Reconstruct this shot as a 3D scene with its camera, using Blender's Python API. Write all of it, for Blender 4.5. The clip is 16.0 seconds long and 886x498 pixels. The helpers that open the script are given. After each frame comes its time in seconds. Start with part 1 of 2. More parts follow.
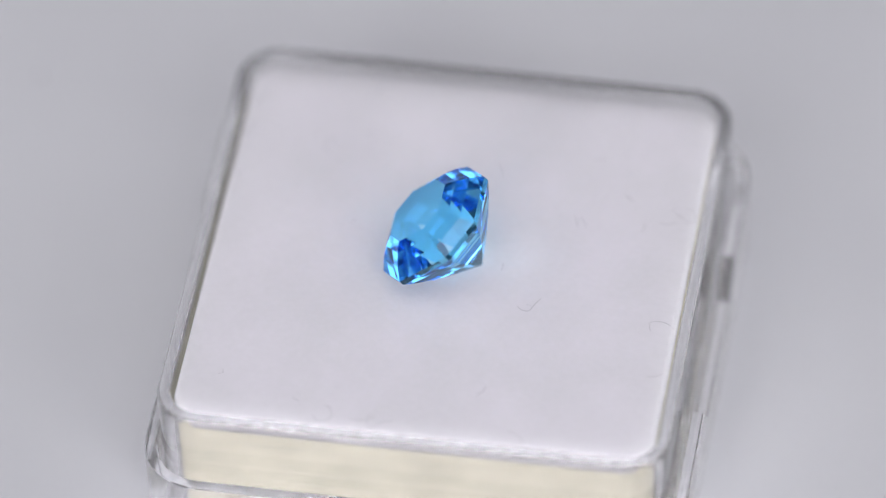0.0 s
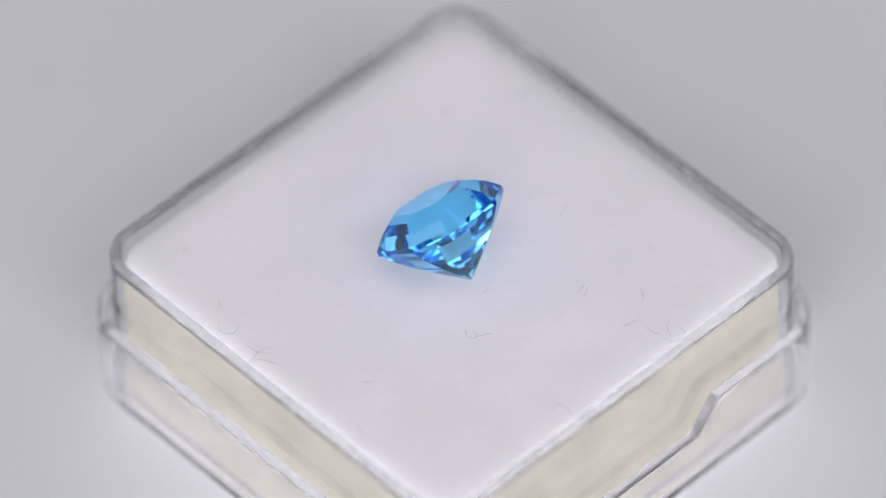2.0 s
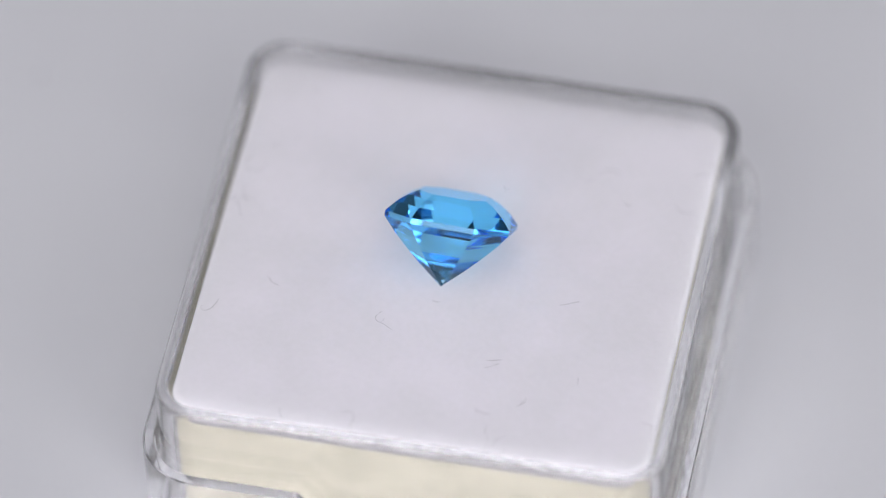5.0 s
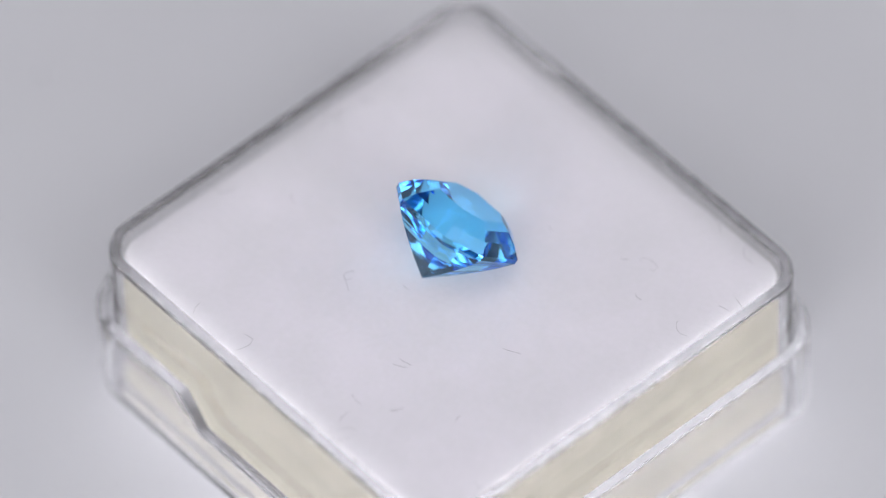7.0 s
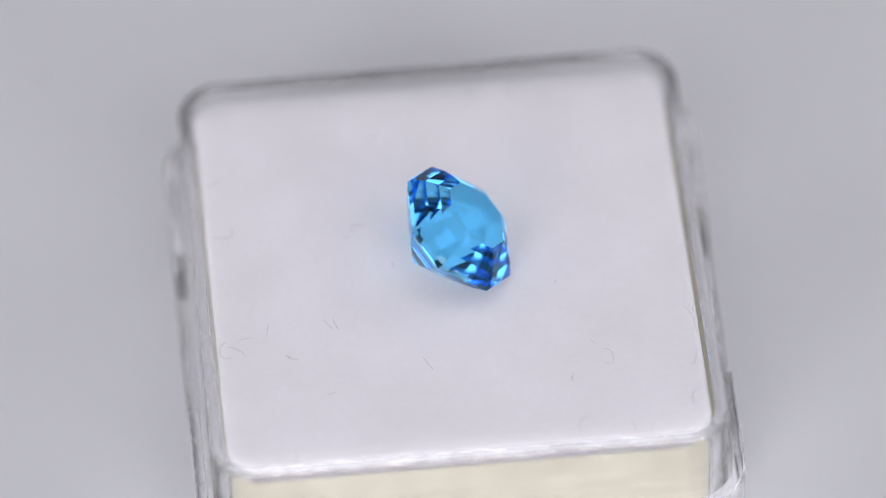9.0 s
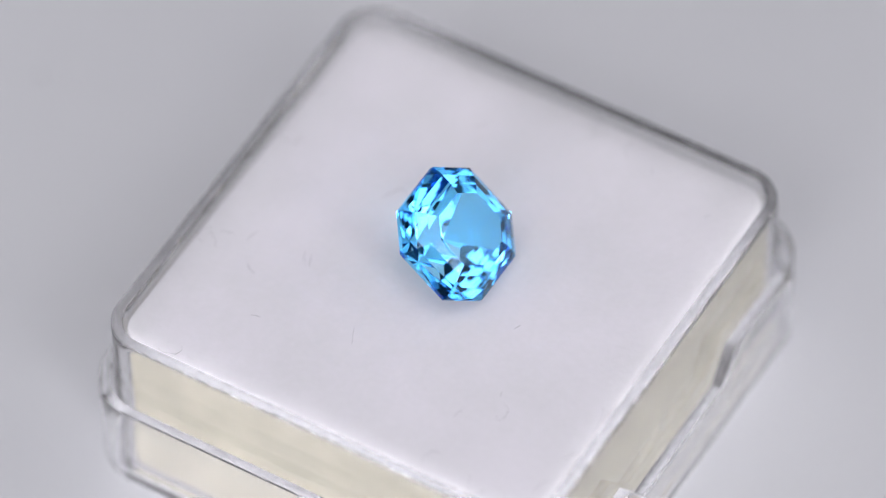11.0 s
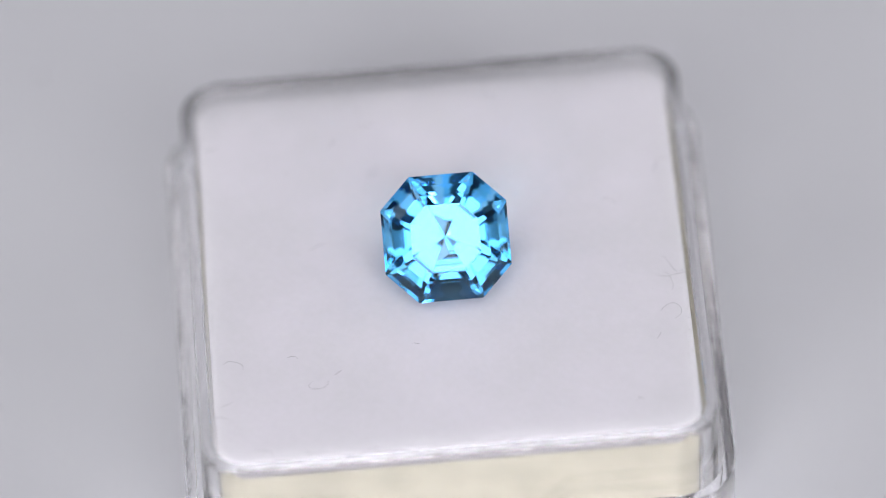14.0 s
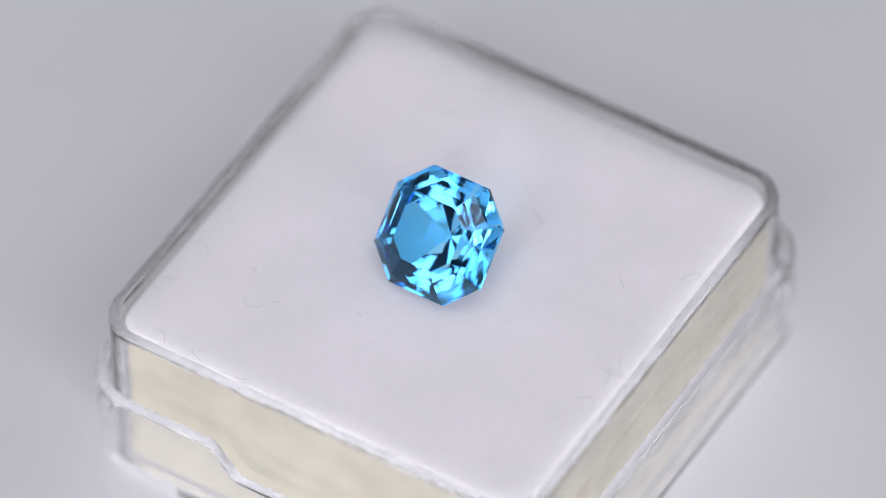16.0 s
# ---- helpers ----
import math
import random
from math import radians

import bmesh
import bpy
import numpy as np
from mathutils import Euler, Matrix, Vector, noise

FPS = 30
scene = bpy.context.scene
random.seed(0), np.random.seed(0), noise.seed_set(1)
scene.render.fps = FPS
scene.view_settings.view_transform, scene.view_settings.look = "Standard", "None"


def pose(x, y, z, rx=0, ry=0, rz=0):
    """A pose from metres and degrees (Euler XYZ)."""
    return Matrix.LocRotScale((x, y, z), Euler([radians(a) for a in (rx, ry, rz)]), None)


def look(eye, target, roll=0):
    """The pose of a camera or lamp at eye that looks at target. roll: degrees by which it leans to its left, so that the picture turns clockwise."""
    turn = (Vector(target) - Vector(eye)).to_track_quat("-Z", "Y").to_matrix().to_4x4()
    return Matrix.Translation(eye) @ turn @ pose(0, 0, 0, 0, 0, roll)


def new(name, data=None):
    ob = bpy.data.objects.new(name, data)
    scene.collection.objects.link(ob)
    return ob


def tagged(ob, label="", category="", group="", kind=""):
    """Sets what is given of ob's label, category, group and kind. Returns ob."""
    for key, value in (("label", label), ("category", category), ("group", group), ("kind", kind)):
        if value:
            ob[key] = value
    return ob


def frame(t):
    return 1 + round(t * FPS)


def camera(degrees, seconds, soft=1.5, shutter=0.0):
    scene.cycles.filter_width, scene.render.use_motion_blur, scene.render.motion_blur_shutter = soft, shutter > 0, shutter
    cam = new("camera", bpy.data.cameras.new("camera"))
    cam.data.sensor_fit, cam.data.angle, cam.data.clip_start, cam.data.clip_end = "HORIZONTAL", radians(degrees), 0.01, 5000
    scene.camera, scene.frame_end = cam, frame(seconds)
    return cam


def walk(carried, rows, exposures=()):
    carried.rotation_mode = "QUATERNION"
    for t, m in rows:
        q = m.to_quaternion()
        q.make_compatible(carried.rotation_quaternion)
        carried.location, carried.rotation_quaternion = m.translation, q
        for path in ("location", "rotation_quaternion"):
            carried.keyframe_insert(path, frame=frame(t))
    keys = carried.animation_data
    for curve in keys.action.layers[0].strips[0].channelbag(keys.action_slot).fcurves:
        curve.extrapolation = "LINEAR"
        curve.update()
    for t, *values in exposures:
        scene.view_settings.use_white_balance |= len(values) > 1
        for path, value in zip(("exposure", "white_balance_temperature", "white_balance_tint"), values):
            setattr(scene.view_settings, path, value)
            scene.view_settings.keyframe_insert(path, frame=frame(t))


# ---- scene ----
# Lengths of the box and the stone are given in millimetres, with the foam's top at height 0.
MM = 0.001
FOAM_TOP = 0.0117                                   # height of the foam's top over the table
SPIN_START, SPIN_RATE = 7.196, -18.325              # degrees, degrees per second
BOX_TURN, BOX_X, BOX_Y = -18.39, 0.082, 0.222          # how the box stands on the turntable
TILT_X, TILT_Y = 0.0030, -0.0263                    # slope of the box top

# ---- camera ----
EYE = Vector((-0.2866 * MM, -283.54 * MM, 331.80 * MM + FOAM_TOP))
PITCH, REACH = 0.8620, 436.46 * MM
cam = camera(6.952, 16.0, soft=0.5)
aim = EYE + REACH * Vector((0, math.cos(PITCH), -math.sin(PITCH)))
walk(cam, [(0.0, look(EYE, aim, -2.2)), (16.0, look(EYE, aim, -2.2))])
cam.data.dof.use_dof = True
cam.data.dof.focus_distance = 0.4328
cam.data.dof.aperture_fstop = 12.0

# ---- light ----
world = bpy.data.worlds.new("room_air")
world.use_nodes = True
world.node_tree.nodes["Background"].inputs[0].default_value = (0.8, 0.86, 1.0, 1)
world.node_tree.nodes["Background"].inputs[1].default_value = 0.05
scene.world = world


def area_lamp(name, at, target, w, h, watts, colour):
    data = bpy.data.lights.new(name, "AREA")
    data.shape, data.size, data.size_y = "RECTANGLE", w, h
    data.energy, data.color = watts, colour
    ob = new(name, data)
    ob.matrix_world = look(at, target)
    return ob


LAMP = (0.955, 0.94, 1.0)
area_lamp("softbox_front", (-0.42, -0.77, 0.33), (0, 0, 0), 0.25, 0.21, 1.75, LAMP)
area_lamp("softbox_front", (0.50, -0.69, 0.36), (0, 0, 0), 0.24, 0.20, 1.3, LAMP)
area_lamp("softbox_back", (0.03, -0.70, 0.72), (0, 0, 0), 1.18, 0.34, 4.5, LAMP)
area_lamp("softbox_top", (0.0, -0.14, 0.90), (0, 0, 0), 0.75, 0.45, 2.65, LAMP)
area_lamp("softbox_side", (-0.66, 0.05, 0.40), (0, 0, 0), 0.38, 0.44, 0.75, LAMP)
area_lamp("softbox_side", (0.66, 0.05, 0.40), (0, 0, 0), 0.38, 0.44, 0.75, LAMP)
# the stone needs long paths of light through its facets
scene.cycles.max_bounces, scene.cycles.transmission_bounces, scene.cycles.glossy_bounces = 28, 28, 20
scene.view_settings.exposure = 0.15


# ---- materials ----
def material(name):
    m = bpy.data.materials.new(name)
    m.use_nodes = True
    return m, m.node_tree.nodes, m.node_tree.links, m.node_tree.nodes["Principled BSDF"]


def mottled(name, low, high, scale, rough, bump=0.0, bump_scale=4000.0, bump_far=0.0001):
    """A dull surface whose colour wanders a little at two scales, with fine relief."""
    m, nodes, links, shader = material(name)
    place = nodes.new("ShaderNodeTexCoord")
    broad, fine, ramp = nodes.new("ShaderNodeTexNoise"), nodes.new("ShaderNodeTexNoise"), nodes.new("ShaderNodeValToRGB")
    broad.inputs["Scale"].default_value, broad.inputs["Detail"].default_value = scale, 5
    fine.inputs["Scale"].default_value, fine.inputs["Detail"].default_value = bump_scale, 3
    mix = nodes.new("ShaderNodeMath")
    mix.operation, mix.inputs[1].default_value = "MULTIPLY_ADD", 0.3
    links.new(place.outputs["Object"], broad.inputs["Vector"])
    links.new(place.outputs["Object"], fine.inputs["Vector"])
    links.new(fine.outputs["Fac"], mix.inputs[0])
    links.new(broad.outputs["Fac"], mix.inputs[2])
    links.new(mix.outputs[0], ramp.inputs["Fac"])
    ramp.color_ramp.elements[0].position, ramp.color_ramp.elements[1].position = 0.45, 0.85
    ramp.color_ramp.elements[0].color, ramp.color_ramp.elements[1].color = (*low, 1), (*high, 1)
    links.new(ramp.outputs["Color"], shader.inputs["Base Color"])
    shader.inputs["Roughness"].default_value = rough
    if bump:
        relief = nodes.new("ShaderNodeBump")
        relief.inputs["Strength"].default_value, relief.inputs["Distance"].default_value = bump, bump_far
        links.new(fine.outputs["Fac"], relief.inputs["Height"])
        links.new(relief.outputs["Normal"], shader.inputs["Normal"])
    return m


def clear_plastic():
    m, nodes, links, shader = material("clear_polystyrene")
    shader.inputs["Base Color"].default_value = (0.982, 0.978, 0.985, 1)
    shader.inputs["Transmission Weight"].default_value = 0.98
    shader.inputs["IOR"].default_value = 1.49
    # scuffed and scratched towards the rim, clearer below
    height, scuff = nodes.new("ShaderNodeSeparateXYZ"), nodes.new("ShaderNodeMapRange")
    scuff.inputs["From Min"].default_value, scuff.inputs["From Max"].default_value = -0.0012, 0.0003
    scuff.inputs["To Min"].default_value, scuff.inputs["To Max"].default_value = 0.03, 0.09
    place, wave, relief = nodes.new("ShaderNodeTexCoord"), nodes.new("ShaderNodeTexNoise"), nodes.new("ShaderNodeBump")
    wave.inputs["Scale"].default_value, wave.inputs["Detail"].default_value = 350, 4
    relief.inputs["Strength"].default_value, relief.inputs["Distance"].default_value = 0.002, 0.0001
    links.new(place.outputs["Object"], height.inputs[0])
    links.new(height.outputs["Z"], scuff.inputs["Value"])
    links.new(scuff.outputs[0], shader.inputs["Roughness"])
    links.new(place.outputs["Object"], wave.inputs["Vector"])
    links.new(wave.outputs["Fac"], relief.inputs["Height"])
    links.new(relief.outputs["Normal"], shader.inputs["Normal"])
    return m


def blue_gem():
    """Clear blue stone: what goes through is tinted at each face, and each inner reflection adds a stretch of blue."""
    m, nodes, links, shader = material("blue_topaz")
    nodes.remove(shader)
    bend, gloss, share, mix = (nodes.new(k) for k in ("ShaderNodeBsdfRefraction", "ShaderNodeBsdfGlossy", "ShaderNodeFresnel", "ShaderNodeMixShader"))
    bend.inputs["Color"].default_value, gloss.inputs["Color"].default_value = (0.47, 0.84, 1.0, 1), (0.68, 0.84, 0.975, 1)
    bend.inputs["Roughness"].default_value = gloss.inputs["Roughness"].default_value = 0.0
    bend.inputs["IOR"].default_value = share.inputs["IOR"].default_value = 1.63
    links.new(share.outputs[0], mix.inputs[0])
    links.new(bend.outputs[0], mix.inputs[1])
    links.new(gloss.outputs[0], mix.inputs[2])
    links.new(mix.outputs[0], nodes["Material Output"].inputs["Surface"])
    return m


def frosted_plastic():
    m, nodes, links, shader = material("frosted_polystyrene")
    shader.inputs["Base Color"].default_value = (0.96, 0.96, 0.97, 1)
    shader.inputs["Transmission Weight"].default_value = 0.99
    shader.inputs["IOR"].default_value = 1.49
    # nicks and grime along the edge
    place, specks, ramp, relief = (nodes.new(k) for k in ("ShaderNodeTexCoord", "ShaderNodeTexNoise", "ShaderNodeValToRGB", "ShaderNodeBump"))
    specks.inputs["Scale"].default_value, specks.inputs["Detail"].default_value = 1900, 4
    ramp.color_ramp.elements[0].position, ramp.color_ramp.elements[1].position = 0.24, 0.31
    ramp.color_ramp.elements[0].color, ramp.color_ramp.elements[1].color = (0.45, 0.44, 0.43, 1), (0.88, 0.87, 0.88, 1)
    relief.inputs["Strength"].default_value, relief.inputs["Distance"].default_value = 0.3, 0.0001
    links.new(place.outputs["Object"], specks.inputs["Vector"])
    links.new(specks.outputs["Fac"], ramp.inputs["Fac"])
    links.new(specks.outputs["Fac"], relief.inputs["Height"])
    links.new(ramp.outputs["Color"], shader.inputs["Base Color"])
    links.new(relief.outputs["Normal"], shader.inputs["Normal"])
    shader.inputs["Roughness"].default_value = 0.2
    return m


SHEET = mottled("white_sheet", (0.580, 0.586, 0.606), (0.620, 0.626, 0.645), 30, 0.45, 0.05, 2500)
TENT = mottled("grey_fabric", (0.10, 0.10, 0.105), (0.13, 0.13, 0.135), 3, 0.8, 0.1, 400, 0.001)
WALL = mottled("grey_paint", (0.05, 0.05, 0.053), (0.07, 0.07, 0.073), 3, 0.8, 0.1, 200, 0.001)
FOAM_WHITE = mottled("white_foam_top", (0.700, 0.688, 0.716), (0.760, 0.737, 0.782), 160, 0.85, 0.5, 2600, 0.00006)
glow = FOAM_WHITE.node_tree.nodes["Principled BSDF"]  # light spreads inside the white foam
glow.inputs["Subsurface Weight"].default_value, glow.inputs["Subsurface Scale"].default_value = 0.85, 0.0045
glow.inputs["Subsurface Radius"].default_value = (1.0, 1.0, 1.0)
FOAM_CREAM = mottled("cream_foam", (0.45, 0.427, 0.328), (0.56, 0.533, 0.415), 330, 0.9, 0.35, 3200, 0.0001)
FIBRE = mottled("grey_lint", (0.20, 0.19, 0.20), (0.30, 0.29, 0.30), 900, 0.7)
DUST = mottled("dark_dust", (0.06, 0.055, 0.05), (0.12, 0.11, 0.1), 900, 0.8)
PLASTIC = clear_plastic()
GEM = blue_gem()
FROST = frosted_plastic()


# ---- mesh tools ----
def part(name, bm, mat, parent, label="", smooth=False):
    bmesh.ops.recalc_face_normals(bm, faces=bm.faces)
    for e in bm.edges:
        e.smooth = len(e.link_faces) == 2 and e.calc_face_angle() < 0.5
    data = bpy.data.meshes.new(name)
    bm.to_mesh(data)
    bm.free()
    data.materials.append(mat)
    for f in data.polygons:
        f.use_smooth = smooth
    ob = new(name, data)
    ob.parent = parent
    return tagged(ob, label)


def rounded_square(half, radius, marks=(), steps=10):
    """Points round a square with round corners, counter-clockwise, and more points on the two x sides at the marks."""
    pts = []
    c = half - radius
    for k, (sx, sy) in enumerate(((1, 1), (-1, 1), (-1, -1), (1, -1))):
        for i in range(steps + 1):
            a = radians(90 * k + 90 * i / steps)
            pts.append((sx * c + radius * math.cos(a), sy * c + radius * math.sin(a)))
        if k == 1:
            pts += [(-half, y) for y in sorted(marks, reverse=True)]
        if k == 3:
            pts += [(half, y) for y in sorted(marks)]
    return pts


def loft(loops, marks=(), closed=False, caps=False, top=None):
    """Joins rounded squares (half, radius, height) into a shell. top(x, y, z) may bend a loop's height."""
    bm = bmesh.new()
    rings = []
    for half, radius, z in loops:
        rings.append([bm.verts.new((x * MM, y * MM, (top(x, y, z) if top else z) * MM)) for x, y in rounded_square(half, radius, marks)])
    n = len(rings[0])
    for a, b in zip(rings, rings[1:] + (rings[:1] if closed else [])):
        for i in range(n):
            bm.faces.new((a[i], a[(i + 1) % n], b[(i + 1) % n], b[i]))
    if caps:
        bm.faces.new(rings[0])
        bm.faces.new(rings[-1])
    return bm


def slab(x0, y0, z0, x1, y1, z1):
    bm = bmesh.new()
    bmesh.ops.create_cube(bm, size=1)
    for v in bm.verts:
        v.co = Vector(((x0 + x1) / 2 + v.co.x * (x1 - x0), (y0 + y1) / 2 + v.co.y * (y1 - y0), (z0 + z1) / 2 + v.co.z * (z1 - z0)))
    return bm


# ---- the room ----
def room():
    """Plain walls and a top that close the place round the table."""
    for name, mat, box, label in (
            ("ground", SHEET, (-0.75, -1.2, -0.02, 0.75, 0.7, 0.0), "smooth white table sheet under the box"),
            ("wall_north", TENT, (-0.75, 0.7, -0.02, 0.75, 0.75, 1.35), "plain grey fabric wall"),
            ("wall_east", TENT, (0.75, -1.2, -0.02, 0.8, 0.75, 1.35), "plain grey fabric wall"),
            ("wall_west", TENT, (-0.8, -1.2, -0.02, -0.75, 0.75, 1.35), "plain grey fabric wall"),
            ("wall_south", WALL, (-0.8, -1.25, -0.02, 0.8, -1.2, 1.35), "plain dark grey wall"),
            ("ceiling", WALL, (-0.8, -1.25, 1.35, 0.8, 0.75, 1.4), "plain dark grey top")):
        tagged(part(name, slab(*box), mat, None), label, name.split("_")[0], kind="structure")


# ---- the box ----
def notch(x, y, z):
    """The cover's upper edge runs lower in the middle of the two x sides."""
    if z < -5.6:
        return z
    if abs(x) > 14.0:
        if abs(y) <= 4.6:
            return z - 2.2
        if abs(y) < 6.3:
            return z - 2.2 * (6.3 - abs(y)) / 1.7
    return z


BOX_SPACE = pose(BOX_X * MM, BOX_Y * MM, 0, 0, 0, BOX_TURN)
TILT = Matrix(((1, 0, 0, 0), (0, 1, 0, 0), (TILT_X, TILT_Y, 1, 0), (0, 0, 0, 1)))


def settle(ob, m):
    """Moves a mesh into the space of the turntable, whose origin is on the axis at the foam's height."""
    ob.data.transform(m)


MARKS = (-7.2, -6.3, -6.0, -5.0, -4.6, -4.3, -2, 2, 4.3, 4.6, 5.0, 6.0, 6.3, 7.2)


def gem_box():
    box = tagged(new("display_box"), "clear plastic gem display box standing inside its cover", "box")
    tray = part("tray", loft([(14.44, 1.78, -10.6), (14.52, 1.86, 0.0), (14.53, 1.87, 0.44), (14.55, 1.89, 0.52), (14.61, 1.95, 0.58), (14.68, 2.02, 0.60),
                              (15.06, 2.40, 0.60), (15.14, 2.48, 0.58), (15.20, 2.54, 0.52), (15.23, 2.57, 0.44), (15.24, 2.58, 0.0), (15.33, 2.64, -10.6)], closed=True), PLASTIC, box, "clear plastic tray wall", True)
    cover = part("cover", loft([(15.55, 2.9, -10.6), (15.58, 3.0, -7.7), (15.60, 3.0, -4.85), (15.61, 3.0, -4.6), (15.68, 3.07, -4.5), (16.22, 3.6, -4.5), (16.30, 3.68, -4.58),
                                (16.32, 3.7, -4.8), (16.30, 3.68, -7.7), (16.28, 3.6, -10.5), (16.26, 3.58, -10.8), (16.18, 3.5, -11.1), (16.0, 3.3, -11.28), (15.75, 3.1, -11.35),
                                (15.4, 2.8, -11.35), (15.4, 2.8, -10.6)],
                               MARKS, closed=True, top=notch), PLASTIC, box, "clear plastic cover with a notched rim", True)
    cover.data.materials.append(FROST)  # the moulded upper edge is dull
    for f in cover.data.polygons:
        if f.normal.z > 0.25 and f.center.z > -8 * MM and min(abs(f.center.x), abs(f.center.y)) < 11 * MM:
            f.material_index = 1
    floor = part("bottom", loft([(15.35, 2.75, -11.3), (15.35, 2.75, -10.65)], caps=True), PLASTIC, box, "clear plastic bottom plate")
    for ob in (tray, cover, floor):
        settle(ob, TILT @ BOX_SPACE)
        ob.visible_shadow = False  # clear walls let the light in
    pad = tagged(new("foam_pad"), "cream foam pad with a white top face in the box", "foam pad")
    core = part("foam_core", loft([(14.1, 1.6, -10.5), (14.2, 1.7, -10.2), (14.3, 1.75, -1.05), (14.28, 1.75, -0.8)], caps=True), FOAM_CREAM, pad, "cream foam block")
    sheet = part("top_face", loft([(13.9, 1.5, -10.0), (14.0, 1.5, -0.85), (14.28, 1.75, -0.8), (14.31, 1.75, -0.3), (14.25, 1.7, -0.14), (14.12, 1.65, -0.04), (13.92, 1.6, 0.0), (13.0, 1.5, 0.0)], caps=True),
                 FOAM_WHITE, pad, "soft white top face", True)
    for ob in (core, sheet):
        settle(ob, TILT @ BOX_SPACE)
    return [box, pad]


# ---- the stone ----
def octagon(k, z, w=3.76, a=1.91):
    """A square with cut corners, scaled by k, at the height z."""
    return [(x * k, y * k, z) for x, y in ((w, -a), (w, a), (a, w), (-a, w), (-w, a), (-w, -a), (-a, -w), (a, -w))]


def steps(rings, cap=False):
    bm = bmesh.new()
    rows = [[bm.verts.new((x * MM, y * MM, z * MM)) for x, y, z in r] for r in rings]
    for a, b in zip(rows, rows[1:]):
        n = len(a)
        for i in range(n):
            if len(b) == 1:
                bm.faces.new((a[i], a[(i + 1) % n], b[0]))
            else:
                bm.faces.new((a[i], a[(i + 1) % n], b[(i + 1) % n], b[i]))
    if cap:
        bm.faces.new(rows[-1])
    return bm


CROWN = ((1.0, 0.16), (0.85, 0.80), (0.69, 1.27), (0.54, 1.58))
PAVILION = ((1.0, -0.16), (0.82, -1.02), (0.64, -1.76), (0.46, -2.45), (0.28, -3.10))


def gemstone():
    stone = tagged(new("gemstone"), "step-cut octagonal sky blue topaz leaning on its pavilion", "gemstone")
    out = Vector((-0.6331, 0.2534, 0.7315)).normalized()
    side = Vector((0.7120, -0.2166, 0.6680))
    side = (side - side.dot(out) * out).normalized()
    across = out.cross(side)
    m = Matrix((side, across, out)).transposed().to_4x4()
    m.translation = Vector((-0.626, 0.327, 2.99)) * MM
    crown = [octagon(k, z) for k, z in CROWN]
    pavilion = [octagon(k, z) for k, z in PAVILION] + [[(0, 0, -4.05)]]
    top = bmesh.new()
    top.faces.new([top.verts.new((x * MM, y * MM, z * MM)) for x, y, z in crown[-1]])
    pieces = [(("table"), top), ("crown", steps(crown)), ("girdle", steps([crown[0], pavilion[0]])), ("pavilion", steps(pavilion))]
    middle = Vector((0, 0, -0.5 * MM))
    for name, bm in pieces:
        ob = part(name, bm, GEM, stone)
        flip = [f for f in ob.data.polygons if (f.center - middle).dot(f.normal) < 0]
        for f in flip:
            f.flip()
        settle(ob, m)
        ob.visible_shadow = name in ("crown", "girdle")  # clear stone lets the light down to the foam
    return [stone]


# ---- lint on the foam ----
def fibre(x, y, turn, length, curl, kind="lint_fibre", thick=0.011, hook=0.0, mat=None):
    """A thin bent hair lying on the foam: a length in millimetres that bends by curl degrees in all and hooks at its end."""
    rng = random.Random(int(x * 131 + y * 977))
    n = 18
    a, px, py = radians(turn - curl / 2), 0.0, 0.0
    path = []
    for i in range(n + 1):
        path.append((px, py, 0.03 + 0.05 * abs(math.sin(i * 0.35 + x))))
        a += radians(curl) / n + rng.uniform(-0.15, 0.15) + (radians(hook) / 6 if i > n - 7 else 0)
        px, py = px + math.cos(a) * length / n, py + math.sin(a) * length / n
    mx, my = sum(p[0] for p in path) / (n + 1), sum(p[1] for p in path) / (n + 1)
    bm = bmesh.new()
    rings = []
    for i, (qx, qy, qz) in enumerate(path):
        qa, qb = path[max(i - 1, 0)], path[min(i + 1, n)]
        d = Vector((qb[0] - qa[0], qb[1] - qa[1], 0)).normalized()
        side, r = Vector((-d.y, d.x, 0)), thick * (0.55 + 0.45 * math.sin(math.pi * (i + 0.5) / (n + 1)))
        c = Vector((x + qx - mx, y + qy - my, qz))
        rings.append([bm.verts.new((c + side * r * math.cos(k * 2.0944) + Vector((0, 0, r * math.sin(k * 2.0944)))) * MM) for k in range(3)])
    for p, q in zip(rings, rings[1:]):
        for k in range(3):
            bm.faces.new((p[k], p[(k + 1) % 3], q[(k + 1) % 3], q[k]))
    bm.faces.new(rings[0])
    bm.faces.new(rings[-1])
    ob = part(kind, bm, mat or FIBRE, None, "", True)
    settle(ob, TILT @ BOX_SPACE)
    return tagged(ob, "thin curled grey lint fibre lying on the white foam", "fibre", "lint on the foam")


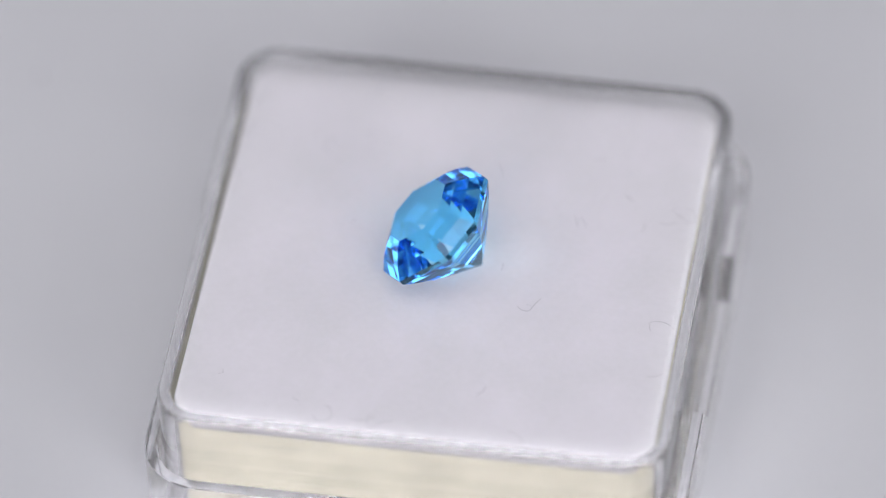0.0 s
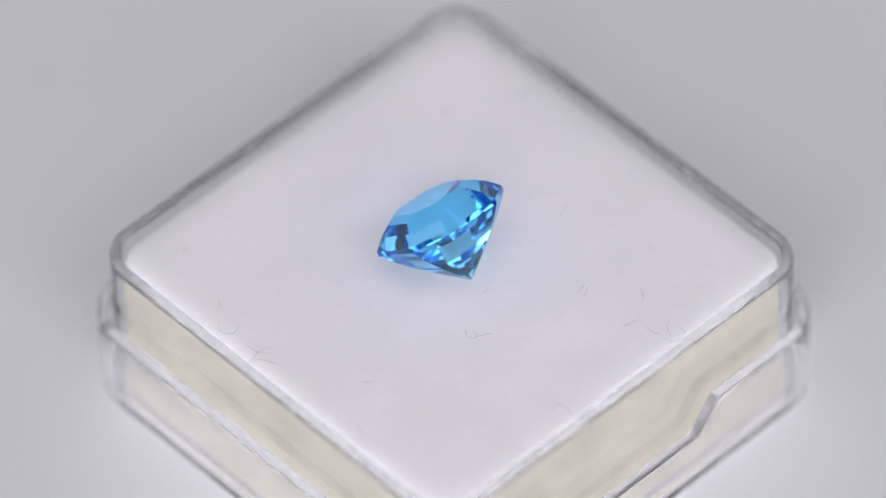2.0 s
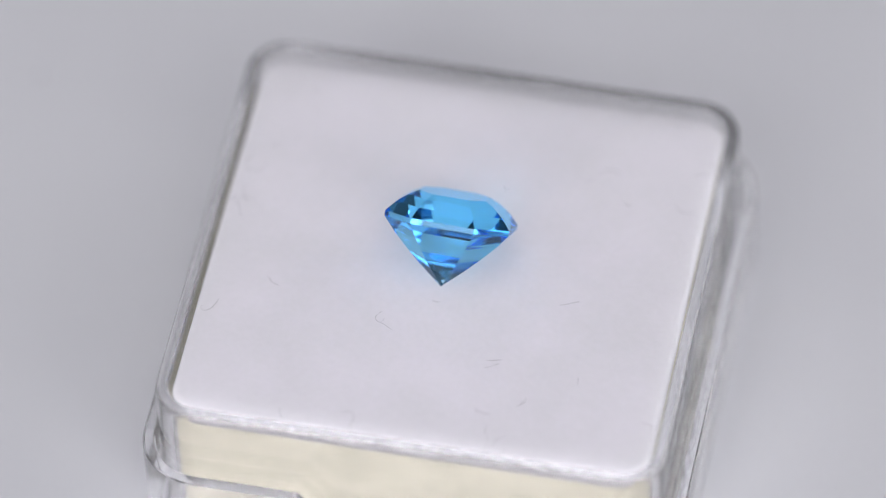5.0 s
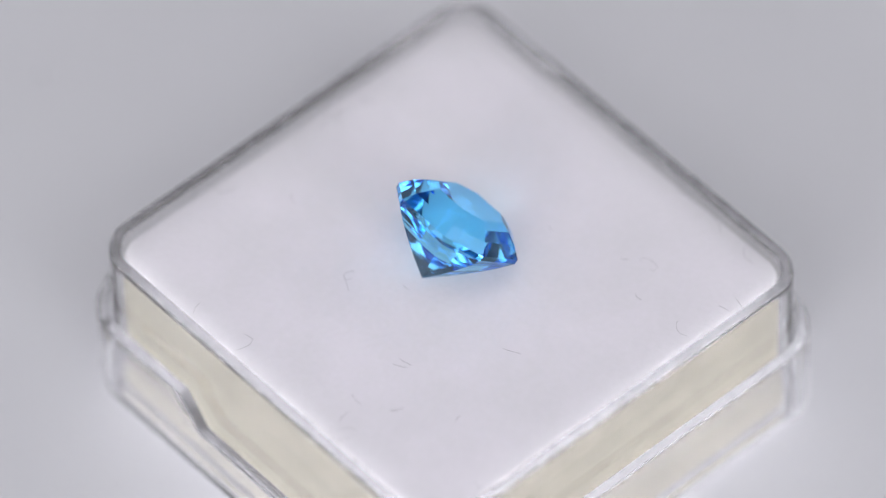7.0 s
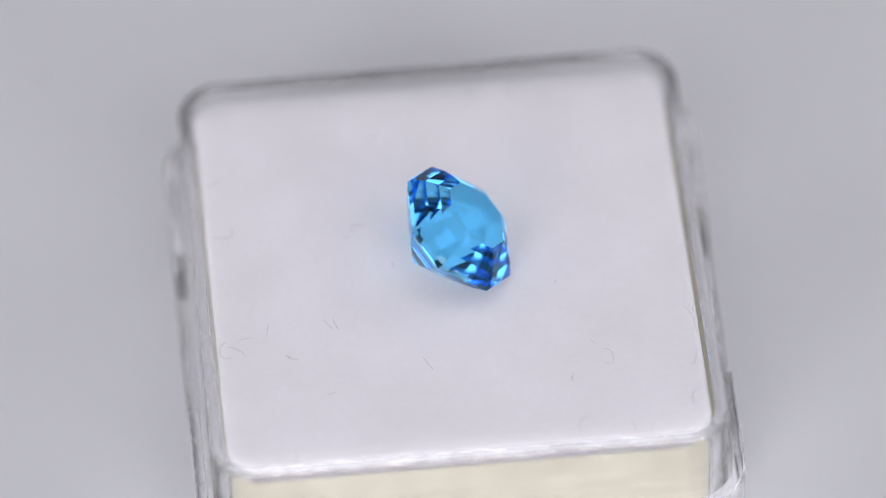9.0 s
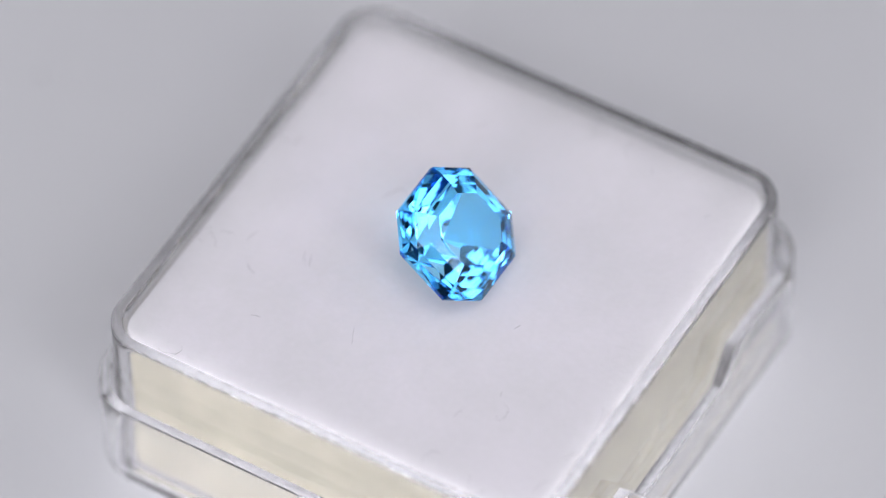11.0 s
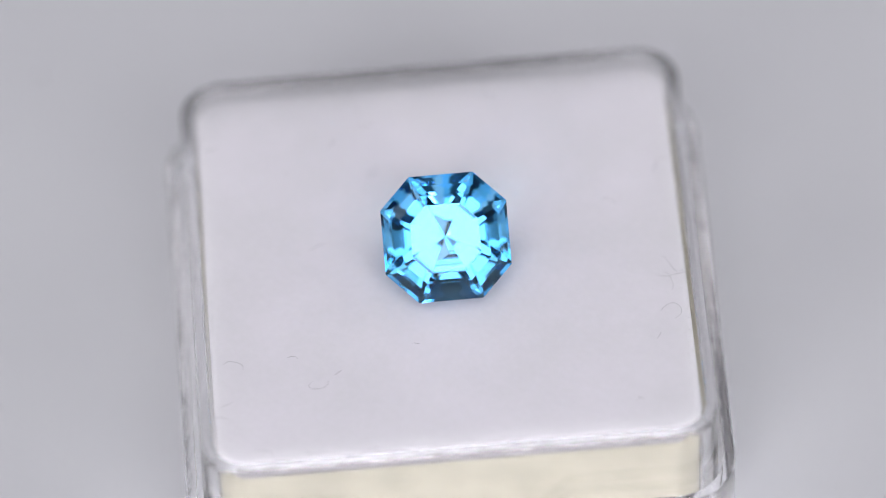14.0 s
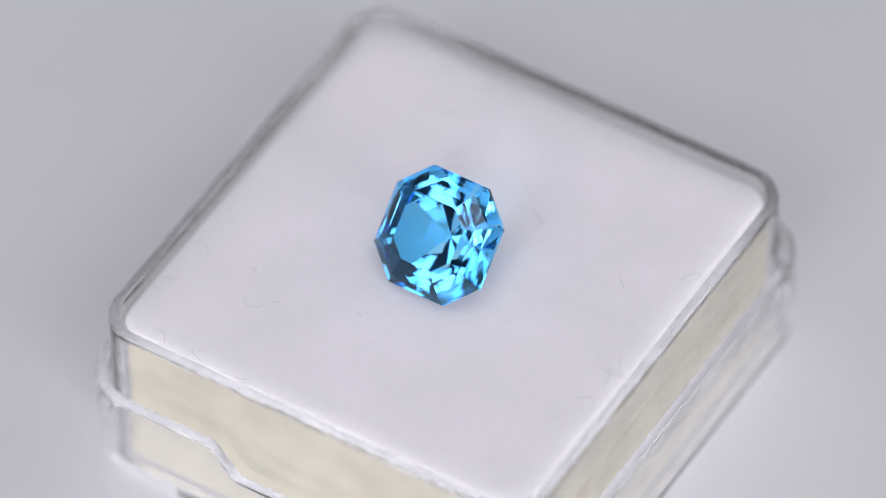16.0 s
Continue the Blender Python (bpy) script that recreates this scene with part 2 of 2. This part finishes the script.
def lint():
    rows = (  # x, y, turn, length, curl, hook
        (5.21, -3.39, 20, 1.54, 190, 60), (5.74, -2.9, 55, 0.98, -30, 20), (13.9, 5.3, 104, 2.03, 190, 40), (13.1, 5.3, 150, 1.3, -90, 0),
        (12.6, 4.5, 20, 1.1, 60, 0), (11.2, 4.0, 75, 1.0, 25, 0), (7.14, 3.91, 83, 0.94, -25, 40), (7.58, 3.88, -33, 0.93, 10, 0), (9.9, 6.25, 160, 0.8, 70, 0), (1.93, 7.51, 111, 1.21, 10, -30),
        (-14.0, 5.8, 100, 2.1, -70, 20), (-14.2, 4.9, 60, 1.0, 80, 0),
        (3.65, -10.2, 70, 1.0, 40, 0), (10.8, 14.0, 200, 1.5, 110, 0), (10.3, 13.7, 100, 1.0, -60, 0), (-1.8, -13.5, 60, 1.8, -90, 60),
        (-2.55, -13.75, 100, 2.3, 50, -60), (-2.9, -13.3, 20, 1.6, 70, 0), (10.12, 6.07, -32, 0.41, -70, 0), (3.3, -0.3, 70, 0.6, 40, 0), (12.73, -3.84, 107, 0.59, -30, 0), (13.27, -3.43, 15, 1.47, -60, 0),
        (-9.63, 13.46, 114, 0.75, -40, 0), (-10.6, 14.0, 90, 1.2, 20, 0), (13.6, -7.6, 30, 0.9, 60, 0), (7.75, 9.1, 0, 0.6, 40, 0),
        (-11.8, -10.8, 60, 0.6, 160, 0), (-6.2, 2.1, 100, 0.5, 20, 0), (-6.6, 12.9, 60, 1.6, 170, 0), (-6.46, 9.44, -91, 0.7, -40, -50),
        (-7.91, 6.84, -65, 0.53, 20, 0), (-8.8, 8.1, 120, 2.0, -120, -90), (6.28, -13.49, -70, 1.96, -170, -120),
        (-13.5, 11.4, 80, 1.6, 110, 0), (-13.8, 8.7, 70, 1.3, -70, 0), (-7.14, -12.28, -39, 0.53, 20, 0), (-5.2, -13.3, 30, 2.6, 200, 0))
    return [fibre(x, y, a, n, c, hook=h) for x, y, a, n, c, h in rows]


def specks(bm, rng, at, size):
    """One small uneven grain."""
    shape = bmesh.ops.create_icosphere(bm, subdivisions=1, radius=size * MM)["verts"]
    sx, sy, sz = (rng.uniform(0.5, 1.4) for _ in range(3))
    for v in shape:
        v.co = Vector((v.co.x * sx, v.co.y * sy, v.co.z * sz)) * rng.uniform(0.8, 1.2) + Vector(at) * MM


def dust():
    """Grains of dust on the box's sides and on the cover's edge, and a hair stuck to a wall."""
    rng = random.Random(7)
    bm = bmesh.new()
    for _ in range(170):
        k, along = rng.randrange(4), rng.uniform(-12.5, 12.5)
        out, z = rng.choice(((15.30, rng.uniform(-4, -0.5)), (16.38, rng.uniform(-10, -7.0)), (16.0, -4.47)))
        if z == -4.47 and k % 2 == 0 and abs(along) < 6.5:
            z = -6.67 if abs(along) < 4.4 else -5.5
        x, y = ((out, along), (along, out), (-out, along), (along, -out))[k]
        specks(bm, rng, (x, y, z), rng.choice((0.01, 0.012, 0.016, 0.016, 0.025)))
    grains = tagged(part("dust_specks", bm, DUST, None), "tiny dark dust specks on the clear plastic box", "dust", kind="stuff")
    settle(grains, TILT @ BOX_SPACE)
    hair = fibre(0, 0, 0, 5.6, 12, "stray_hair", 0.011)
    hair["label"] = "long thin hair stuck to the clear box wall"
    hair.data.transform((TILT @ BOX_SPACE).inverted())
    hair.data.transform(TILT @ BOX_SPACE @ pose(-7.0 * MM, -15.30 * MM, -0.8 * MM, 88, 2, 0))
    return [grains, hair]


def crumbs():
    """Loose white crumbs and torn bits along the cut edge of the foam."""
    rng = random.Random(11)
    bm = bmesh.new()
    for _ in range(140):
        k, along = rng.randrange(4), rng.uniform(-13.6, 13.6)
        out = 14.22 + rng.uniform(-0.12, 0.13)
        x, y = ((out, along), (along, out), (-out, along), (along, -out))[k]
        specks(bm, rng, (x, y, rng.uniform(-0.16, 0.02)), rng.choice((0.015, 0.02, 0.03, 0.045)))
    bits = tagged(part("foam_crumbs", bm, FOAM_WHITE, None, "", True), "tiny white torn crumbs along the foam edge", "crumbs", kind="stuff")
    settle(bits, TILT @ BOX_SPACE)
    return [bits]


def fuzz():
    """Short white flock hairs that stand out along the cut edge of the foam's top."""
    rng = random.Random(19)
    bm = bmesh.new()
    for _ in range(900):
        k, along, out = rng.randrange(4), rng.uniform(-13.6, 13.6), rng.uniform(13.98, 14.2)
        reach, lean, rise = rng.uniform(0.08, 0.26), rng.uniform(-0.14, 0.14), rng.uniform(-0.05, 0.10)
        tip = [(-0.008, 0, 0), (0.008, 0, 0), (0, 0, 0.014), (lean, reach, rise)]
        verts = []
        for a, b, z in tip:
            x, y = ((out + b, along + a), (along + a, out + b), (-out - b, along + a), (along + a, -out - b))[k]
            verts.append(bm.verts.new((x * MM, y * MM, (z - 0.03) * MM)))
        for tri in ((0, 1, 3), (1, 2, 3), (2, 0, 3), (0, 2, 1)):
            bm.faces.new([verts[i] for i in tri])
    hairs = tagged(part("foam_fuzz", bm, FOAM_WHITE, None), "short white flock hairs along the foam edge", "fuzz", kind="stuff")
    settle(hairs, TILT @ BOX_SPACE)
    return [hairs]


def table_speck():
    bm = bmesh.new()
    specks(bm, random.Random(3), (0, 0, 0), 0.14)
    ob = tagged(part("dust_speck", bm, DUST, None), "small dark grain of dust on the white sheet", "dust")
    ob.location = (-25.4 * MM, 26.6 * MM, 0.0002)


room()
table_speck()
SPINNING = gem_box() + gemstone() + lint() + dust() + crumbs() + fuzz()


# ---- what turns ----
def motions():
    for ob in SPINNING:
        walk(ob, [(i / 2, pose(0, 0, FOAM_TOP, 0, 0, SPIN_START + SPIN_RATE * i / 2)) for i in range(33)])


motions()
